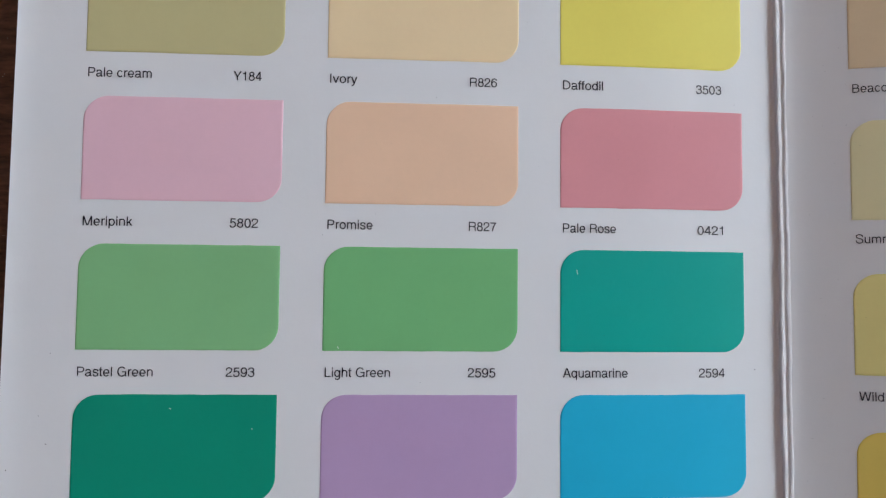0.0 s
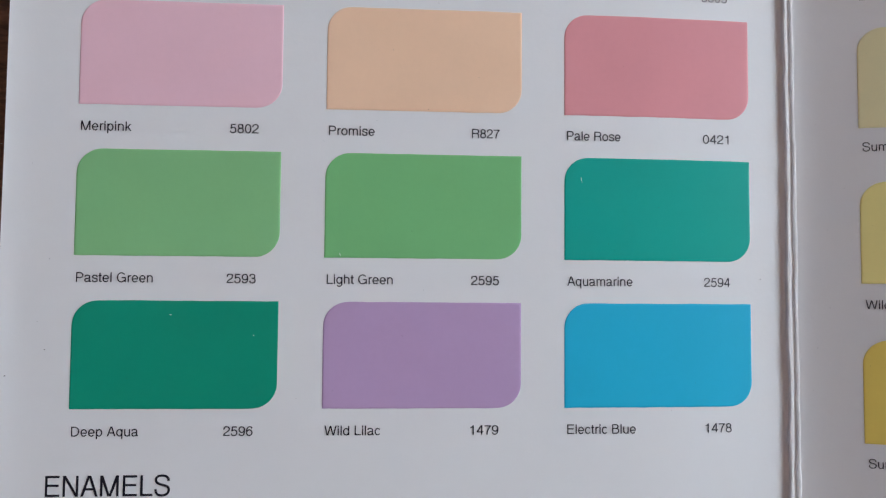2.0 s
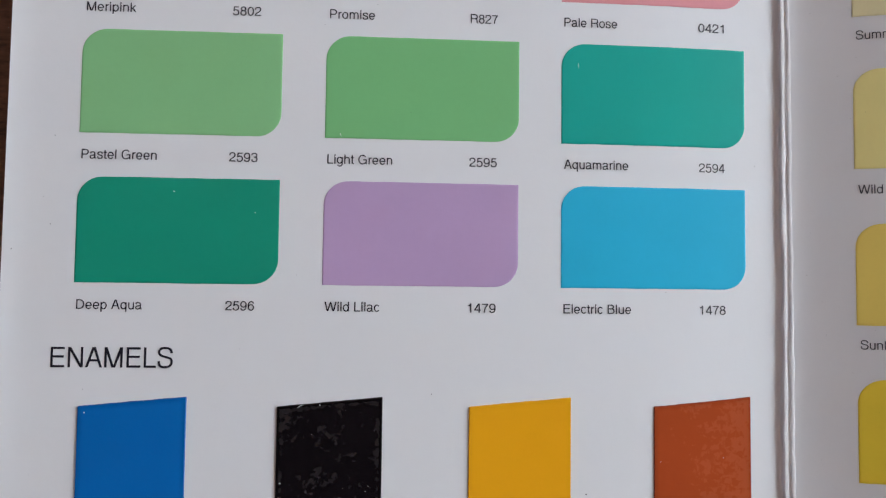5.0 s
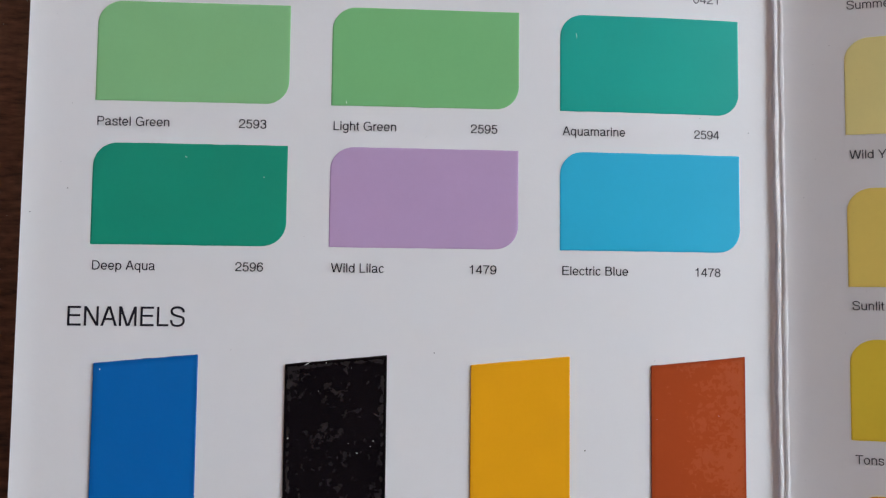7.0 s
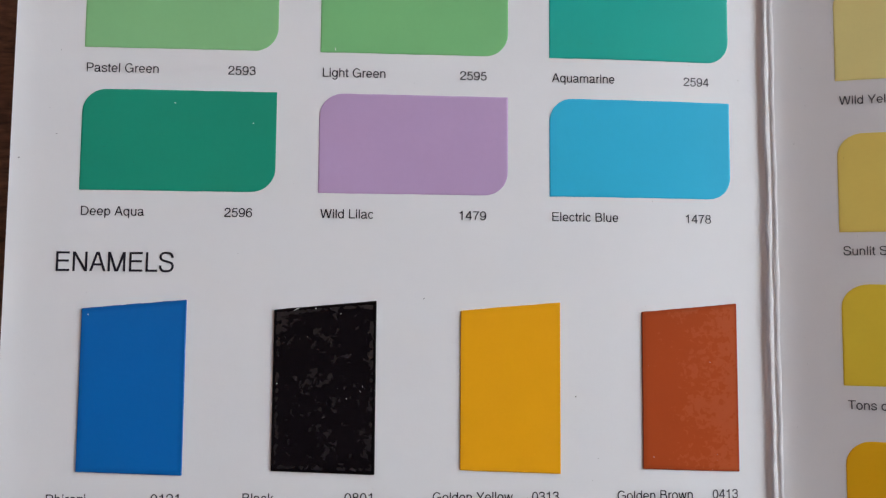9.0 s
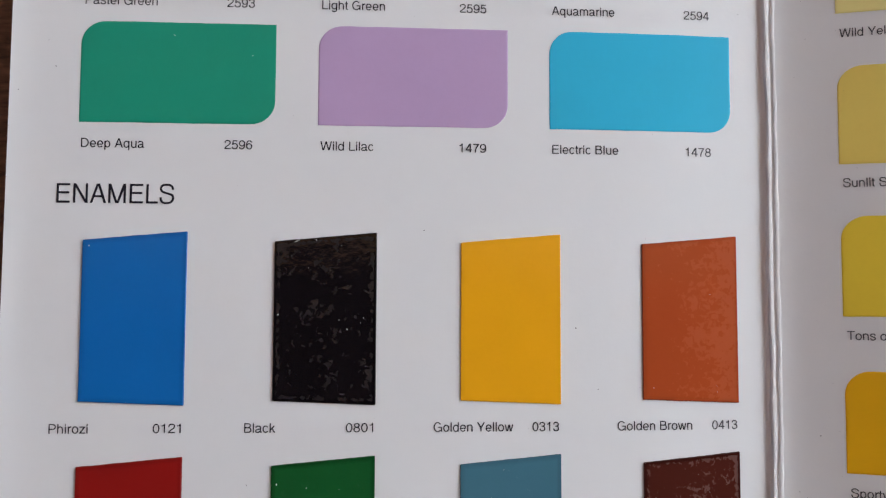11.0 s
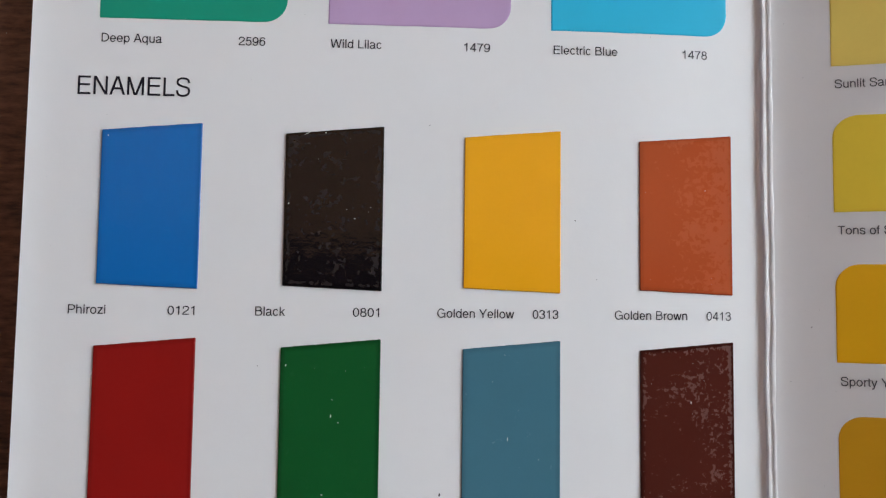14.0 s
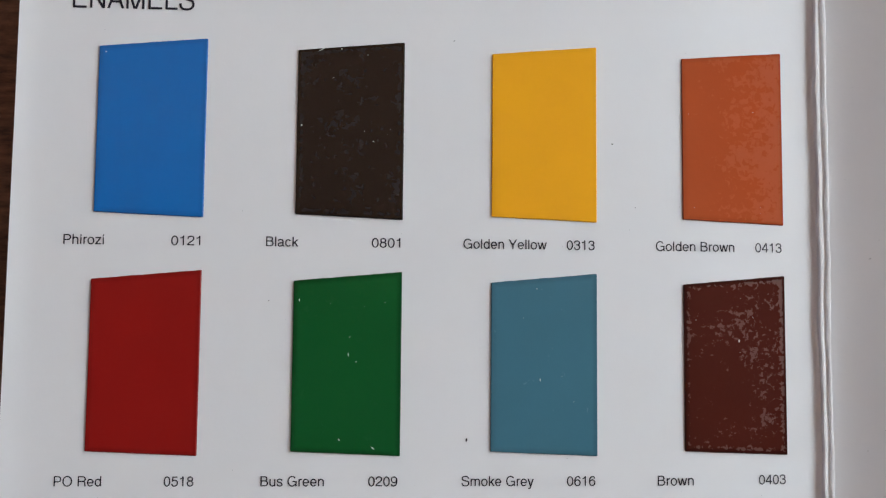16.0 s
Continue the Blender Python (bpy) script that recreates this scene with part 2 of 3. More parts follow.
def sheet(xs, ys, thick, sides):
    """A sheet of card that follows the surface, with thickness; a side at x strays by sides[x](y)."""
    bm = bmesh.new()
    n, rows = len(ys), []
    for x in xs:
        shift = [Vector((sides[x](y) * CM if x in sides else 0.0, 0, 0)) for y in ys]
        rows.append([(bm.verts.new(place(x, y) + s), bm.verts.new(place(x, y, -thick) + s)) for y, s in zip(ys, shift)])
    for a, b in zip(rows, rows[1:]):
        for j in range(n - 1):
            bm.faces.new((a[j][0], b[j][0], b[j + 1][0], a[j + 1][0])).smooth = True
            bm.faces.new((a[j][1], a[j + 1][1], b[j + 1][1], b[j][1])).smooth = True
    for r, flip in ((rows[0], 1), (rows[-1], 0)):
        for j in range(n - 1):
            f = (r[j][0], r[j][1], r[j + 1][1], r[j + 1][0])
            bm.faces.new(f if not flip else f[::-1])
    for j in (0, n - 1):
        for a, b in zip(rows, rows[1:]):
            bm.faces.new((a[j][0], a[j][1], b[j][1], b[j][0]))
    bmesh.ops.recalc_face_normals(bm, faces=bm.faces)
    return bm


card = tagged(new("colour_card"), "open folded white paint colour card lying on the dark table", "colour card")
card.location = (0.07, -0.03, TABLE_Z)
ys = [PAGE_BOTTOM + (PAGE_TOP - PAGE_BOTTOM) * i / 110 for i in range(111)]
xs_left = [LEFT + 0.09 * i for i in range(8)] + [-0.4 + 0.63 * i for i in range(20)] + [12.0 + 0.2 * i for i in range(15)] + [14.96 + 0.04 * i for i in range(9)] + [FOLD]
left_page = part("left_page", sheet(sorted(set(xs_left)), ys, 0.035, {FOLD: lambda y: wob(y, 1), LEFT: lambda y: 0.0035 * (y + 4)}), PAPER, card, "flat white coated page with three columns of swatches")
xs_right = [RISE + 0.005] + [RISE + 0.1 * i for i in range(1, 31)] + [19.0 + 0.5 * i for i in range(26)]
right_page = part("right_page", sheet(xs_right, ys, 0.035, {xs_right[0]: lambda y: wob(y, 4)}), PAPER, card, "white coated page rising from the fold in shade")
part("backing_panel", boxes((LEFT * CM + 0.004, 0.145, PAGE_BOTTOM * CM, PAGE_TOP * CM, TABLE_Z, TABLE_Z + 0.0035), bevel=0.0004), PAPER, card, "folded white panels under the page")
part("backing_panel", boxes((0.165, RIGHT * CM, PAGE_BOTTOM * CM, PAGE_TOP * CM, TABLE_Z, TABLE_Z + 0.0012), bevel=0.0003), PAPER, card, "folded white panel under the page")


def fold_strip(x0, x1, z0, z1, bulge, k0, k1):
    """A narrow rounded ridge of cracked card along the fold, from height z0 to z1."""
    bm, rows = bmesh.new(), []
    along = (0.0, 0.07, 0.11, 0.2, 0.4, 0.65, 0.82, 0.93, 1.0)
    rise = (0.0, 0.75, 0.95, 1.0, 1.0, 0.98, 0.9, 0.6, 0.0)
    steps = len(along) - 1
    for i in range(241):
        y = PAGE_BOTTOM + (PAGE_TOP - PAGE_BOTTOM) * i / 240
        a, b = x0 + wob(y, k0), x1 + wob(y, k1)
        lift = bulge + 0.012 * noise.noise((y * 1.7, k0 * 2.2, 5.0))
        row = []
        for k in range(steps + 1):
            f = along[k]
            row.append(bm.verts.new(((a + (b - a) * f) * CM, y * CM, PAGE_Z + (z0 + (z1 - z0) * f + lift * rise[k]) * CM)))
        rows.append(row + [bm.verts.new((b * CM, y * CM, PAGE_Z - 0.005)), bm.verts.new((a * CM, y * CM, PAGE_Z - 0.005))])
    n = steps + 3
    for a, b in zip(rows, rows[1:]):
        for k in range(n):
            bm.faces.new((a[k], a[(k + 1) % n], b[(k + 1) % n], b[k])).smooth = 2 <= k < steps
    bm.faces.new(rows[0])
    bm.faces.new(rows[-1])
    bmesh.ops.recalc_face_normals(bm, faces=bm.faces)
    return bm


part("fold_ridge", fold_strip(15.3, 15.416, -0.22, -0.22, 0.085, 1, 2), CRACKED, card, "narrow cracked white ridge along the fold")
part("fold_ridge", fold_strip(15.462, 15.545, -0.21, -0.2, 0.07, 2, 4), CRACKED, card, "narrow cracked white ridge along the fold")
part("fold_gutter", boxes((0.1537, 0.1551, PAGE_BOTTOM * CM, PAGE_TOP * CM, PAGE_Z - 0.0064, PAGE_Z - 0.0018)), CRACKED, card)


def spread(x0, x1, low, high, mat, name, label, owner, thick=0.009, lip=0.018, n=18, edge_shade=None):
    """A swatch stuck to the page: a thin slab between the curves low(x) and high(x), bent with the page, with rounded rims."""
    bm = bmesh.new()
    uvs = bm.loops.layers.uv.new("UVMap")
    near = [0.0, lip * 0.15, lip * 0.4, lip, lip * 1.25] + [0.07, 0.1, 0.15, 0.21, 0.28, 0.36, 0.45]
    us = near + [0.55 + (x1 - x0 - 1.1) * i / n for i in range(n + 1)] + [x1 - x0 - u for u in near[::-1]]
    rim = {0: 0.0, 1: 0.75, 2: 1.0}
    rim_u = {0: 0.0, 1: 0.4, 2: 0.75}
    grid, share = [], []
    for i, u in enumerate(us):
        a, b = low(u), high(u)
        vs = [a, a + lip * 0.4, a + lip, a + lip * 1.25, a + lip * 2] + [a + (b - a) * j / 6 for j in range(1, 6)] + [b - lip * 2, b - lip * 1.25, b - lip, b - lip * 0.4, b]
        ri = rim_u.get(min(i, len(us) - 1 - i), 1.0)
        col = []
        for j, v in enumerate(vs):
            rj = rim.get(min(j, len(vs) - 1 - j), 1.0)
            v += 0.007 * noise.noise((x0 + u * 3, v * 3, 4.0)) if j in (0, len(vs) - 1) else 0
            col.append(bm.verts.new(place(x0 + u, v, 0.004 + thick * min(ri, rj))))
        grid.append(col)
        share.append([(v - a) / (b - a) for v in vs])
    for i in range(len(us) - 1):
        for j in range(len(grid[0]) - 1):
            f = bm.faces.new((grid[i][j], grid[i + 1][j], grid[i + 1][j + 1], grid[i][j + 1]))
            f.smooth = True
            # rim faces carry the painted-in edge shade
            f.material_index = 1 if edge_shade and (min(i, len(us) - 2 - i) < 3 or min(j, len(grid[0]) - 2 - j) < 2) else 0
            for loop, (di, dj) in zip(f.loops, ((0, 0), (1, 0), (1, 1), (0, 1))):
                loop[uvs].uv = (us[i + di] / us[-1], share[i + di][j + dj])
    # skirt down to the page
    ring = [c[0] for c in grid] + grid[-1][1:] + [c[-1] for c in grid[-2::-1]] + grid[0][-2:0:-1]
    foot = [bm.verts.new(v.co - Vector((0, 0, 0.00008))) for v in ring]
    for k in range(len(ring)):
        f = bm.faces.new((ring[k], foot[k], foot[(k + 1) % len(ring)], ring[(k + 1) % len(ring)]))
        f.material_index = 1 if edge_shade else 0
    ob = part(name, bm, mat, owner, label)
    if edge_shade:
        ob.data.materials.append(edge_shade)
    return ob


# the printed grotesque face: advance widths in thousandths of its size, and the pen's way through each character:
# points; "a" an arc (centre, radii, from, to in degrees); "s" a smooth line through points; "d" a bar cut level at both ends (ends, width)
ADVANCE = {ch: w for w, chars in {222: "il", 278: "ft I", 333: "r", 500: "ckvxyzs", 556: "abdeghnopquL0123456789", 611: "T", 667: "ABEPSY", 722: "DNRw", 778: "GO", 833: "mM", 944: "W"}.items() for ch in chars}
STROKES = {
    "A": "d 60 0 318 718 92|d 608 0 350 718 92|140 250 528 250",
    "B": "116 0 116 718|116 681 370 681 a 385 533 148 148 90 -90 116 385|116 385 400 385 a 410 211 175 174 90 -90 116 37",
    "D": "123 0 123 718|123 681 320 681 a 330 359 302 322 90 -90 123 37",
    "E": "128 0 128 718|128 681 612 681|128 382 585 382|128 37 616 37",
    "G": "a 380 359 290 341 38 308 670 150|410 340 708 340|675 376 675 0",
    "I": "139 0 139 718",
    "L": "118 0 118 718|118 37 537 37",
    "M": "115 0 115 718|719 0 719 718|d 128 718 398 0 92|d 706 718 436 0 92",
    "N": "118 0 118 718|604 0 604 718|d 128 718 594 0 100",
    "O": "o 389 359 308 341",
    "P": "128 0 128 718|128 681 390 681 a 400 501 180 180 90 -90 128 321",
    "R": "130 0 130 718|130 681 430 681 a 440 515 185 166 90 -90 130 349|s 440 349 560 320 605 235 608 110 640 0",
    "S": "s 578 515 552 615 460 686 330 700 195 685 108 610 104 515 165 440 330 385 510 335 578 262 576 150 500 55 340 18 185 42 108 125 91 235",
    "T": "306 0 306 718|14 681 597 681",
    "W": "d 62 718 236 0 90|d 472 718 264 0 90|d 472 718 680 0 90|d 882 718 708 0 90",
    "Y": "d 64 718 334 270 104|d 604 718 334 270 104|334 0 334 300",
    "a": "s 84 385 108 465 185 500 262 503 365 480 415 400 420 300 420 120 440 48 530 36|s 420 300 360 272 215 252 115 215 78 140 105 55 190 22 295 38 385 100 420 190",
    "b": "100 0 100 718|o 287 262 188 239",
    "c": "a 258 262 186 239 38 322",
    "d": "457 0 457 718|o 266 262 190 239",
    "e": "a 278 262 196 239 -4 322|84 248 474 248",
    "f": "126 0 126 590 a 220 600 94 91 180 95 262 690|14 486 262 486",
    "g": "457 523 457 0 a 268 -10 189 173 0 -150|o 266 272 190 229",
    "h": "107 0 107 718|a 278 345 171 156 180 0 449 0",
    "i": "111 0 111 512|111 622 111 722",
    "k": "109 0 109 718|d 436 523 130 205 108|d 235 320 450 0 104",
    "l": "111 0 111 718",
    "m": "107 0 107 523|a 262 355 155 146 180 0 417 0|a 572 355 155 146 180 0 727 0",
    "n": "107 0 107 523|a 278 345 171 156 180 0 449 0",
    "o": "o 278 262 201 239",
    "p": "100 -207 100 523|o 287 262 188 239",
    "q": "452 -207 452 523|o 264 262 188 239",
    "r": "119 0 119 523|a 300 325 181 172 180 100 332 497",
    "s": "s 418 375 395 462 322 500 245 503 135 482 92 395 120 320 250 275 378 235 422 150 385 52 255 21 130 48 76 165",
    "t": "128 669 128 100 a 205 100 77 68 180 270 257 34|14 486 257 486",
    "u": "107 523 107 190 a 278 178 171 156 180 360|447 0 447 523",
    "v": "d 55 523 250 0 92|d 445 523 250 0 92",
    "w": "d 57 523 196 0 86|d 361 523 220 0 86|d 361 523 502 0 86|d 665 523 526 0 86",
    "y": "d 55 523 250 0 92|d 445 523 250 -20 92|s 262 20 222 -110 165 -172 60 -174",
    "z": "44 487 455 487|33 37 467 37|d 415 490 88 35 108",
    "0": "o 278 342 199 324",
    "1": "317 0 317 703|s 101 535 220 555 290 630 317 703",
    "2": "s 76 465 95 590 180 658 278 666 405 635 465 530 440 420 330 305 170 195 95 110 72 37|26 37 507 37",
    "3": "s 80 500 125 620 265 666 400 630 455 520 410 410 310 375 220 373|s 220 373 340 370 440 310 478 200 430 78 290 18 140 50 77 190",
    "4": "391 0 391 703|25 199 523 199|d 380 703 55 199 100",
    "5": "470 651 150 651 108 330|s 108 340 180 408 285 430 420 375 472 230 420 75 270 18 130 55 74 180",
    "6": "s 470 525 425 630 300 666 165 612 95 470 80 320 88 200|o 281 227 196 208",
    "7": "37 651 523 651|s 488 650 360 470 265 250 220 0",
    "8": "o 278 518 168 148|o 278 196 198 178",
    "9": "s 86 159 131 54 256 18 391 72 461 214 476 364 468 484|o 275 457 196 208",
}
GLYPHS = {}


def pen_way(text):
    """Points along one stroke, and whether it closes."""
    words, pts, k, closed = text.split(), [], 0, False
    while k < len(words):
        if words[k] in "ao":
            size = 7 if words[k] == "a" else 5
            cx, cy, rx, ry, *turn = (float(w) for w in words[k + 1:k + size])
            closed = not turn
            a0, a1 = turn or (0.0, 345.0)
            steps = max(4, int(abs(a1 - a0) / 15))
            pts += [(cx + rx * math.cos(radians(a0 + (a1 - a0) * i / steps)), cy + ry * math.sin(radians(a0 + (a1 - a0) * i / steps))) for i in range(steps + 1)]
            k += size
        elif words[k] == "s":
            run = [float(w) for w in words[k + 1:]]
            run = list(zip(run[::2], run[1::2]))
            ends = [run[0]] + run + [run[-1]]
            for p, q, r, t in zip(ends, ends[1:], ends[2:], ends[3:]):
                for f in (0.0, 0.25, 0.5, 0.75):
                    pts.append(tuple(0.5 * (2 * b + (c - a) * f + (2 * a - 5 * b + 4 * c - d) * f * f + (3 * b - a - 3 * c + d) * f ** 3) for a, b, c, d in zip(p, q, r, t)))
            pts.append(run[-1])
            k = len(words)
        else:
            pts.append((float(words[k]), float(words[k + 1])))
            k += 2
    return pts, closed


def glyph(ch, weight):
    """Points and faces of one character, drawn as ribbons of the pen's width."""
    if (ch, weight) in GLYPHS:
        return GLYPHS[ch, weight]
    verts, faces, ribs = [], [], []
    for stroke in STROKES[ch].split("|"):
        if stroke[0] == "d":
            x0, y0, x1, y1, w = (float(v) for v in stroke.split()[1:])
            w *= weight / 2
            faces.append(tuple(range(len(verts), len(verts) + 4)))
            verts += [(x0 - w, y0), (x0 + w, y0), (x1 + w, y1), (x1 - w, y1)]
            ribs.append(range(len(verts) - 4, len(verts)))
            continue
        pts, closed = pen_way(stroke)
        n, first = len(pts), len(verts)
        for i, (x, y) in enumerate(pts):
            a, b = (pts[i - 1], pts[(i + 1) % n]) if closed else (pts[max(0, i - 1)], pts[min(n - 1, i + 1)])
            ways = []
            for p, q in ((a, (x, y)), ((x, y), b)):
                size = math.hypot(q[0] - p[0], q[1] - p[1])
                if size > 0.01:
                    ways.append(((q[0] - p[0]) / size, (q[1] - p[1]) / size))
            tx, ty = sum(w[0] for w in ways), sum(w[1] for w in ways)
            size = math.hypot(tx, ty)
            nx, ny = -ty / size, tx / size
            mitre = 1 / max(0.5, abs(ways[0][0] * ny - ways[0][1] * nx))
            for side in (1, -1):
                verts.append((x + side * nx * 42 * weight * mitre, y + side * ny * 37 * weight * mitre))
        for i in range(n if closed else n - 1):
            p, q = first + 2 * i, first + 2 * ((i + 1) % n)
            faces.append((p, p + 1, q + 1, q))
        ribs.append(range(first, len(verts)))
    # ink fills the joints between strokes that touch
    for k in range(1, len(ribs)):
        gap, i, j = min((math.dist(verts[i], verts[j]), i, j) for r in ribs[:k] for i in r for j in ribs[k])
        if gap < 150:
            faces.append((i, j, j + 1 if j + 1 in ribs[k] else j - 1))
    GLYPHS[ch, weight] = [(x / 1000, y / 1000) for x, y in verts], faces
    return GLYPHS[ch, weight]


def letters(body, x, y, cap, width, owner, mat=INK, right=False, name="caption", weight=1.09):
    """Printed words on the page: x is their start, or their end if right. width: their length."""
    verts, faces, pen = [], [], 0.0
    for ch in body:
        if ch != " ":
            points, polys = glyph(ch, weight)
            faces += [tuple(len(verts) + i for i in p) for p in polys]
            verts += [(pen + px, py) for px, py in points]
        pen += ADVANCE[ch] / 1000
    lo, hi = min(v[0] for v in verts), max(v[0] for v in verts)
    sx, sy = (width / (hi - lo) if width else 0.25), cap / 0.718
    bm = bmesh.new()
    bvs = [bm.verts.new(place(x - (hi - px) * sx if right else x + (px - lo) * sx, y + py * sy, 0.006)) for px, py in verts]
    for f in faces:
        bm.faces.new([bvs[i] for i in f])
    bm.normal_update()
    for f in bm.faces:
        if f.normal.z < 0:
            f.normal_flip()
    return part(name, bm, mat, owner)


# ---- swatches of the left page ----
SW, SH, CORNER = 4.2, 2.232, 0.52
COLS, ROWS_Y = (0.0, 5.136, 10.279), (6.11, 2.915, -0.251, -3.411)


def swatch_low(y):
    """Lower edge, rounded at the far corner."""
    return lambda u: y + (CORNER - math.sqrt(max(0.0, CORNER ** 2 - (u - SW + CORNER) ** 2)) if u > SW - CORNER else 0.0)


def swatch_high(y):
    """Upper edge, rounded at the near corner."""
    return lambda u: y + SH - (CORNER - math.sqrt(max(0.0, CORNER ** 2 - (CORNER - u) ** 2)) if u < CORNER else 0.0)


GAIN = 1.42
SWATCHES = [
    [("Pale cream", "Y184", (172, 165, 122), 1.33, "khaki cream"), ("Ivory", "R826", (212, 187, 149), 0.59, "sandy ivory"), ("Daffodil", "3503", (205, 193, 92), 0.91, "soft yellow")],
    [("Meripink", "5802", (204, 168, 178), 1.03, "pale pink"), ("Promise", "R827", (228, 176, 148), 0.97, "pale peach"), ("Pale Rose", "0421", (192, 131, 136), 1.19, "dusty rose")],
    [("Pastel Green", "2593", (118, 168, 117), 1.55, "pastel green"), ("Light Green", "2595", (107, 165, 109), 1.39, "light leaf green"), ("Aquamarine", "2594", (26, 144, 130), 1.44, "aquamarine")],
    [("Deep Aqua", "2596", (25, 129, 104), 1.34, "deep aqua green"), ("Wild Lilac", "1479", (161, 137, 170), 1.16, "lilac"), ("Electric Blue", "1478", (42, 156, 188), 1.5, "bright blue")],
]


def paint(c, gain=GAIN):
    return tuple(min(0.9, v * gain) for v in lin(c))


for y, row in zip(ROWS_Y, SWATCHES):
    for x, (word, code, rgb, width, hue) in zip(COLS, row):
        mat = material("paint_" + hue.replace(" ", "_"), paint(rgb), 0.38, 0.22, 0.03, 60.0, 0.04, 700.0)
        spread(x, x + SW, swatch_low(y), swatch_high(y), mat, "paint_swatch", hue + " satin swatch with two rounded corners", left_page, 0.006, 0.045)
        letters(word, x + 0.06, y - 0.553, 0.2, width, left_page)
        letters(code, x + 3.72, y - 0.553, 0.2, 0.6, left_page, GREY_INK if x > 10 else INK, right=True, name="shade_code")

letters("ENAMELS", -0.42, -5.175, 0.42, 2.49, left_page, name="heading", weight=1.08)

# ---- gloss enamel swatches ----
EW, E_COLS = 2.215, (0.16, 4.243, 8.296, 12.345)
ENAMELS = [
    (-5.97, -9.416, -10.08, [("Phirozi", "0121", (15, 92, 158), 0.81, "bright blue", 0.0, 0.0), ("Black", "0801", (15, 11, 14), 0.66, "black", 0.262, 0.0),
                              ("Golden Yellow", "0313", (240, 148, 22), 1.74, "golden yellow", 0.0, 0.0), ("Golden Brown", "0413", (148, 63, 30), 1.7, "golden brown", 0.27, 0.42)]),
    (-10.778, -14.231, -14.92, [("PO Red", "0518", (126, 21, 18), 0.93, "deep red", 0.0, 0.0), ("Bus Green", "0209", (20, 76, 35), 1.27, "dark green", 0.15, 0.0),
                                ("Smoke Grey", "0616", (60, 101, 116), 1.48, "blue grey", 0.15, 0.0), ("Brown", "0403", (66, 27, 20), 0.76, "dark brown", 0.25, 0.14)]),
]


# roughness of the gloss, roughness and bloom of the dull patches, their tint and grain, how they line the edge, tone of the edge
FINISH = {
    "golden brown": (0.1, 0.22, 0.042, (1.0, 0.5, 0.22), 780, 0.02, 0.85),
    "dark brown": (0.12, 0.32, 0.048, (1.0, 0.6, 0.5), 1000, 0.14, 0.45),
    "black": (0.07, 0.38, 0.008, (1.0, 0.88, 0.9), 600, 0.15, 0.6),
    "dark green": (0.16, 0.25, 0.004, (0.7, 1.0, 0.8), 480, 0.0, 0.6),
    "blue grey": (0.2, 0.28, 0.006, (0.8, 1.0, 1.0), 480, 0.0, 0.82),
    "golden yellow": (0.14, 0.45, 0.02, (1.0, 0.7, 0.6), 720, 0.0, 0.95),
}


def enamel_edge(y, slant, inward):
    """A slanting end whose corners are a little rounded."""
    r = 0.025
    return lambda u: y + slant * u / EW + inward * (r - math.sqrt(max(0.0, r * r - max(0.0, r - min(u, EW - u)) ** 2)))


for top, bottom, base, row in ENAMELS:
    for x, (word, code, rgb, width, hue, patches, side) in zip(E_COLS, row):
        gloss, dull, bloom, chalk, grain, rim, deep = FINISH.get(hue, (0.22, 0.45, 0.02, (1.0, 0.7, 0.6), 720, 0.0, 0.8))
        mat = enamel("enamel_" + hue.replace(" ", "_"), paint(rgb), patches, side, gloss, dull, bloom, chalk, grain, rim, deep)
        # rim and skirt colour, darkened to paint in shade and dark reflections there
        edge_shade = material("shaded_edge_" + hue.replace(" ", "_"), tuple(c * (0.9 if hue == "golden yellow" else 0.65) for c in paint(rgb)), 0.4, 0.3, 0.1, 300.0)
        spread(x, x + EW, enamel_edge(bottom, -0.09, 1), enamel_edge(top, 0.2, -1), mat, "enamel_swatch", hue + " glossy enamel swatch with slanting ends", left_page, 0.026, 0.016, edge_shade=edge_shade)
        letters(word, x - 0.58, base, 0.2, width, left_page)
        letters(code, x + 2.17, base, 0.2, 0.59, left_page, GREY_INK if x > 12 else INK, right=True, name="shade_code")

# ---- swatches of the right page ----
RX = 16.79
RIGHT_SWATCHES = [(6.13, "Beaco", (196, 178, 146), "pale beige"), (2.71, "Summer De", (196, 190, 150), "pale cream yellow"), (-0.71, "Wild Yellow", (206, 194, 128), "straw yellow"),
                  (-4.16, "Sunlit San", (212, 182, 92), "mustard yellow"), (-7.56, "Tons of S", (214, 178, 54), "clear yellow"), (-10.99, "Sporty Y", (204, 154, 16), "golden yellow"), (-14.41, "M", (178, 132, 22), "dark mustard")]
for y, word, rgb, hue in RIGHT_SWATCHES:
    mat = material("paint_" + hue.replace(" ", "_"), paint(rgb, 1.5), 0.38, 0.38, 0.03, 60.0, 0.04, 700.0)
    spread(RX, RX + SW, swatch_low(y), swatch_high(y), mat, "paint_swatch", hue + " satin swatch with two rounded corners", right_page, 0.006, 0.045)
    if word:
        letters(word, RX + 0.067, y - (0.55 if y in (6.13, -0.71) else 0.515), 0.195, 0, right_page, GREY_INK)

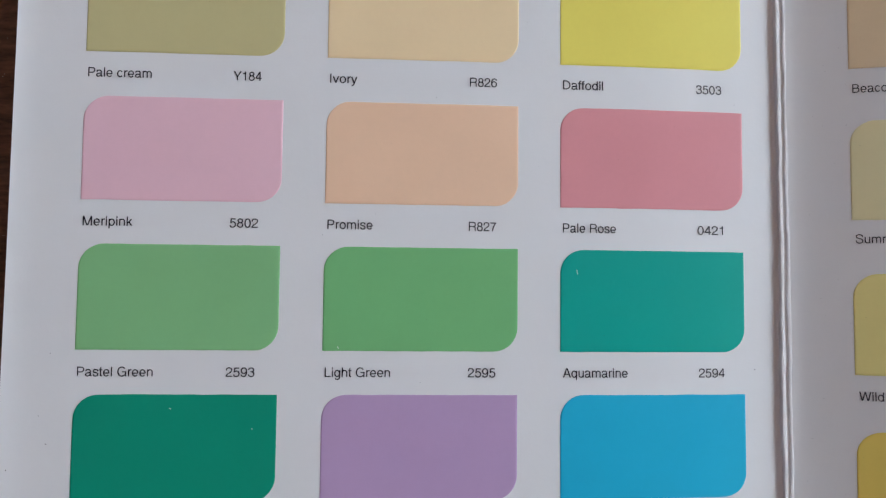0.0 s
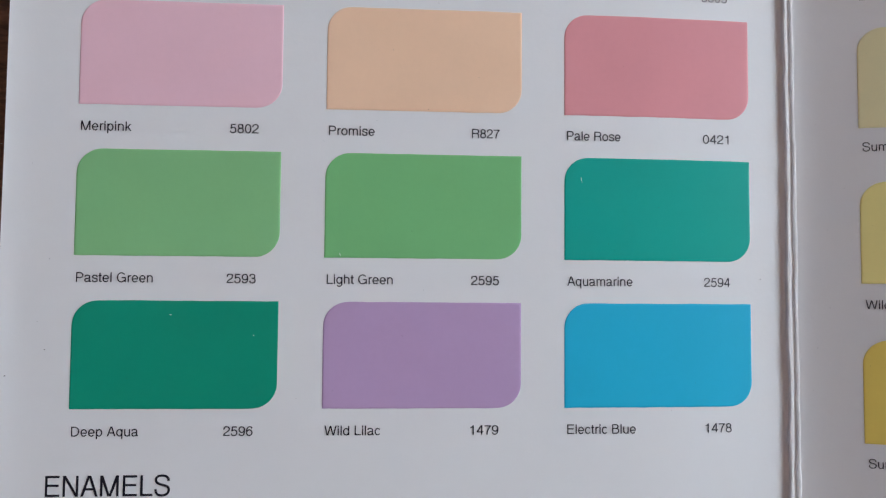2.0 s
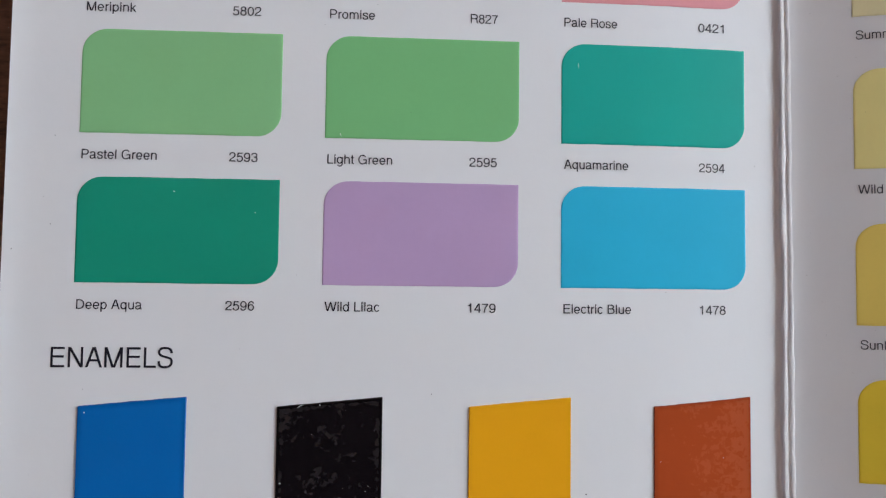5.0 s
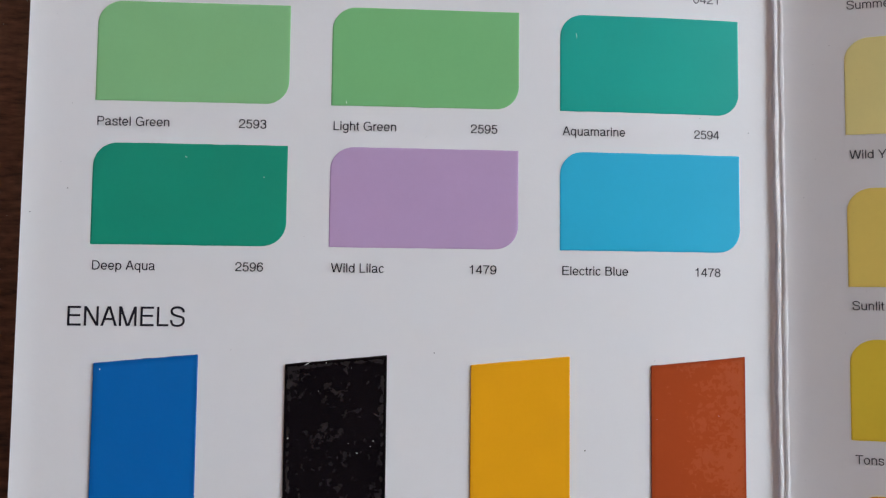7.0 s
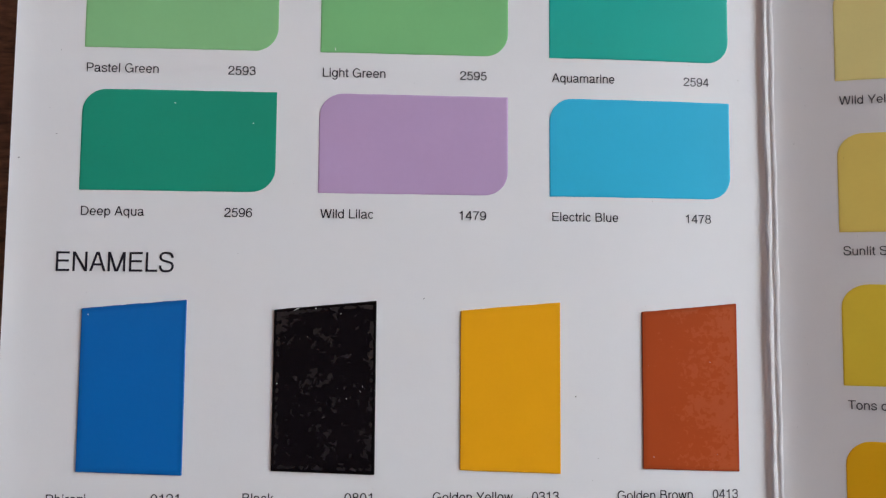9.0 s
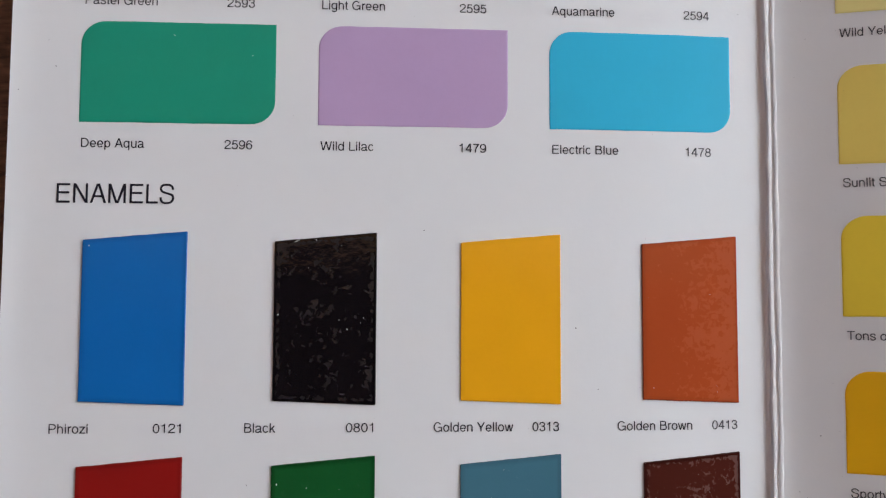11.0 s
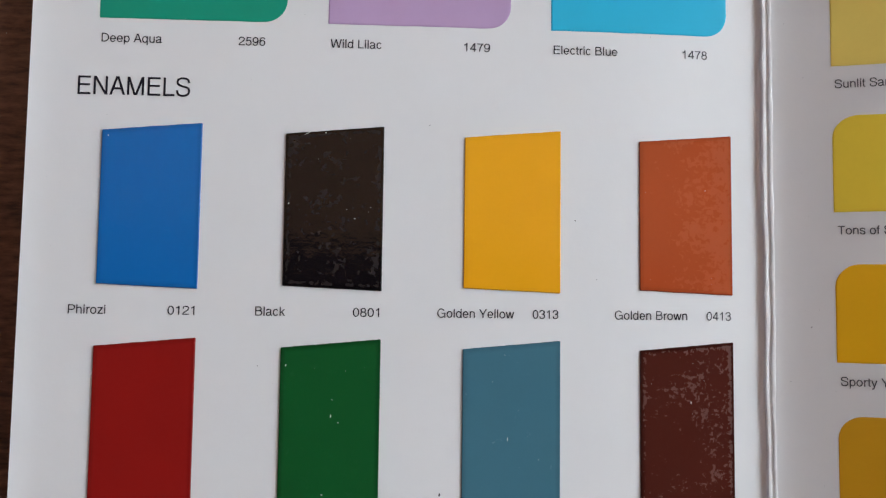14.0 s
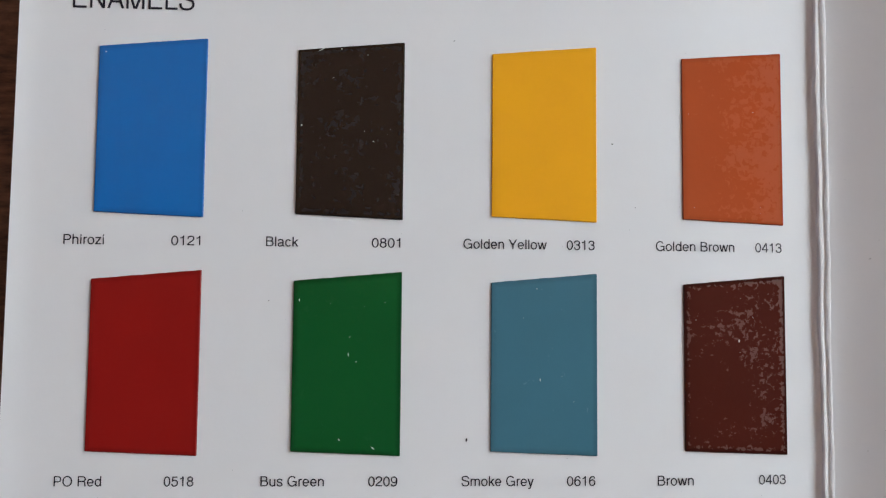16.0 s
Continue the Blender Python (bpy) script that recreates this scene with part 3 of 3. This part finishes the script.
# ---- dust and lint on the card and the table ----
def fleck(bm, x, y, z, long, wide, turn, rng):
    """A small uneven flake."""
    c, sn = math.cos(turn), math.sin(turn)
    ring, top = [], None
    for k in range(7):
        a = 2 * math.pi * k / 7
        u, v = long / 2 * math.cos(a) * rng.uniform(0.7, 1.1), wide / 2 * math.sin(a) * rng.uniform(0.7, 1.1)
        ring.append(bm.verts.new(((x + u * c - v * sn) * CM, (y + u * sn + v * c) * CM, z)))
    top = bm.verts.new((x * CM, y * CM, z + wide * 0.3 * CM))
    for k in range(7):
        bm.faces.new((ring[k], ring[(k + 1) % 7], top))
    bm.faces.new(ring[::-1])


def on_card(x, y, h=0.004):
    return place(x, y, h).z


rng = random.Random(7)
GRIT = [(7.81, -14.0, 0.1, 0.045, 1.5), (10.85, -7.84, 0.04, 0.035, 0), (11.34, -9.18, 0.025, 0.02, 0), (7.49, -5.71, 0.03, 0.02, 0.4), (3.74, -11.19, 0.03, 0.02, 0),
        (-0.52, -2.2, 0.045, 0.018, 2.9), (-1.29, -2.73, 0.035, 0.025, 0.6), (14.71, -0.63, 0.025, 0.02, 0), (-0.49, -0.33, 0.02, 0.015, 0), (15.86, -11.45, 0.035, 0.02, 0.2), (16.3, -10.2, 0.05, 0.02, 0.5)]
bm = bmesh.new()
for x, y, a, b, turn in GRIT:
    fleck(bm, x, y, on_card(x, y), a, b, turn, rng)
for _ in range(150):
    x, y = rng.choice((rng.uniform(-1.3, 15.0), rng.uniform(15.8, 17.2))), rng.uniform(-16, 9)
    fleck(bm, x, y, on_card(x, y, 0.0125), rng.uniform(0.008, 0.018), rng.uniform(0.006, 0.012), rng.uniform(0, 3), rng)
tagged(part("grit", bm, DARK_DUST), "scattered dark specks of grit on the card", "grit", kind="stuff")

LINT = [(4.37, -11.17, 0.06, 0.03, 1.5), (5.38, -12.27, 0.09, 0.018, 1.7), (5.22, -13.99, 0.06, 0.03, 2.3), (5.9, -14.15, 0.09, 0.03, 2.5), (9.32, -12.77, 0.08, 0.02, 1.6), (13.53, -11.95, 0.08, 0.03, 1.6),
        (4.34, -7.56, 0.035, 0.03, 0), (5.83, -7.88, 0.05, 0.02, 2.4), (5.14, -5.94, 0.04, 0.03, 0), (4.73, -5.96, 0.16, 0.018, 0.5), (0.31, -6.1, 0.035, 0.03, 0),
        (2.0, -1.47, 0.06, 0.02, 2.7), (3.7, -1.89, 0.03, 0.02, 0), (10.65, 1.49, 0.16, 0.014, 1.75), (5.47, -0.18, 0.09, 0.016, 1.9)]
bm = bmesh.new()
for x, y, a, b, turn in LINT:
    fleck(bm, x, y, on_card(x, y, 0.031), a, b, turn, rng)
for col, row_y in [(c, t) for c, t in ((E_COLS[1], -9.4), (E_COLS[1], -14.2), (E_COLS[2], -14.2), (E_COLS[3], -14.2), (E_COLS[3], -9.4))]:
    for _ in range(5):
        x, y = col + rng.uniform(0.08, 2.1), row_y + rng.uniform(0.1, 3.4)
        fleck(bm, x, y, on_card(x, y, 0.031), rng.uniform(0.012, 0.03), rng.uniform(0.008, 0.014), rng.uniform(0, 3), rng)
for _ in range(90):
    fleck(bm, rng.uniform(-4.5, -1.45), rng.uniform(-17, 9), TABLE_Z + 0.00002, rng.uniform(0.01, 0.03), rng.uniform(0.008, 0.014), rng.uniform(0, 3), rng)
tagged(part("lint", bm, PALE_DUST), "tiny pale bits of lint on swatches and table", "lint", kind="stuff")
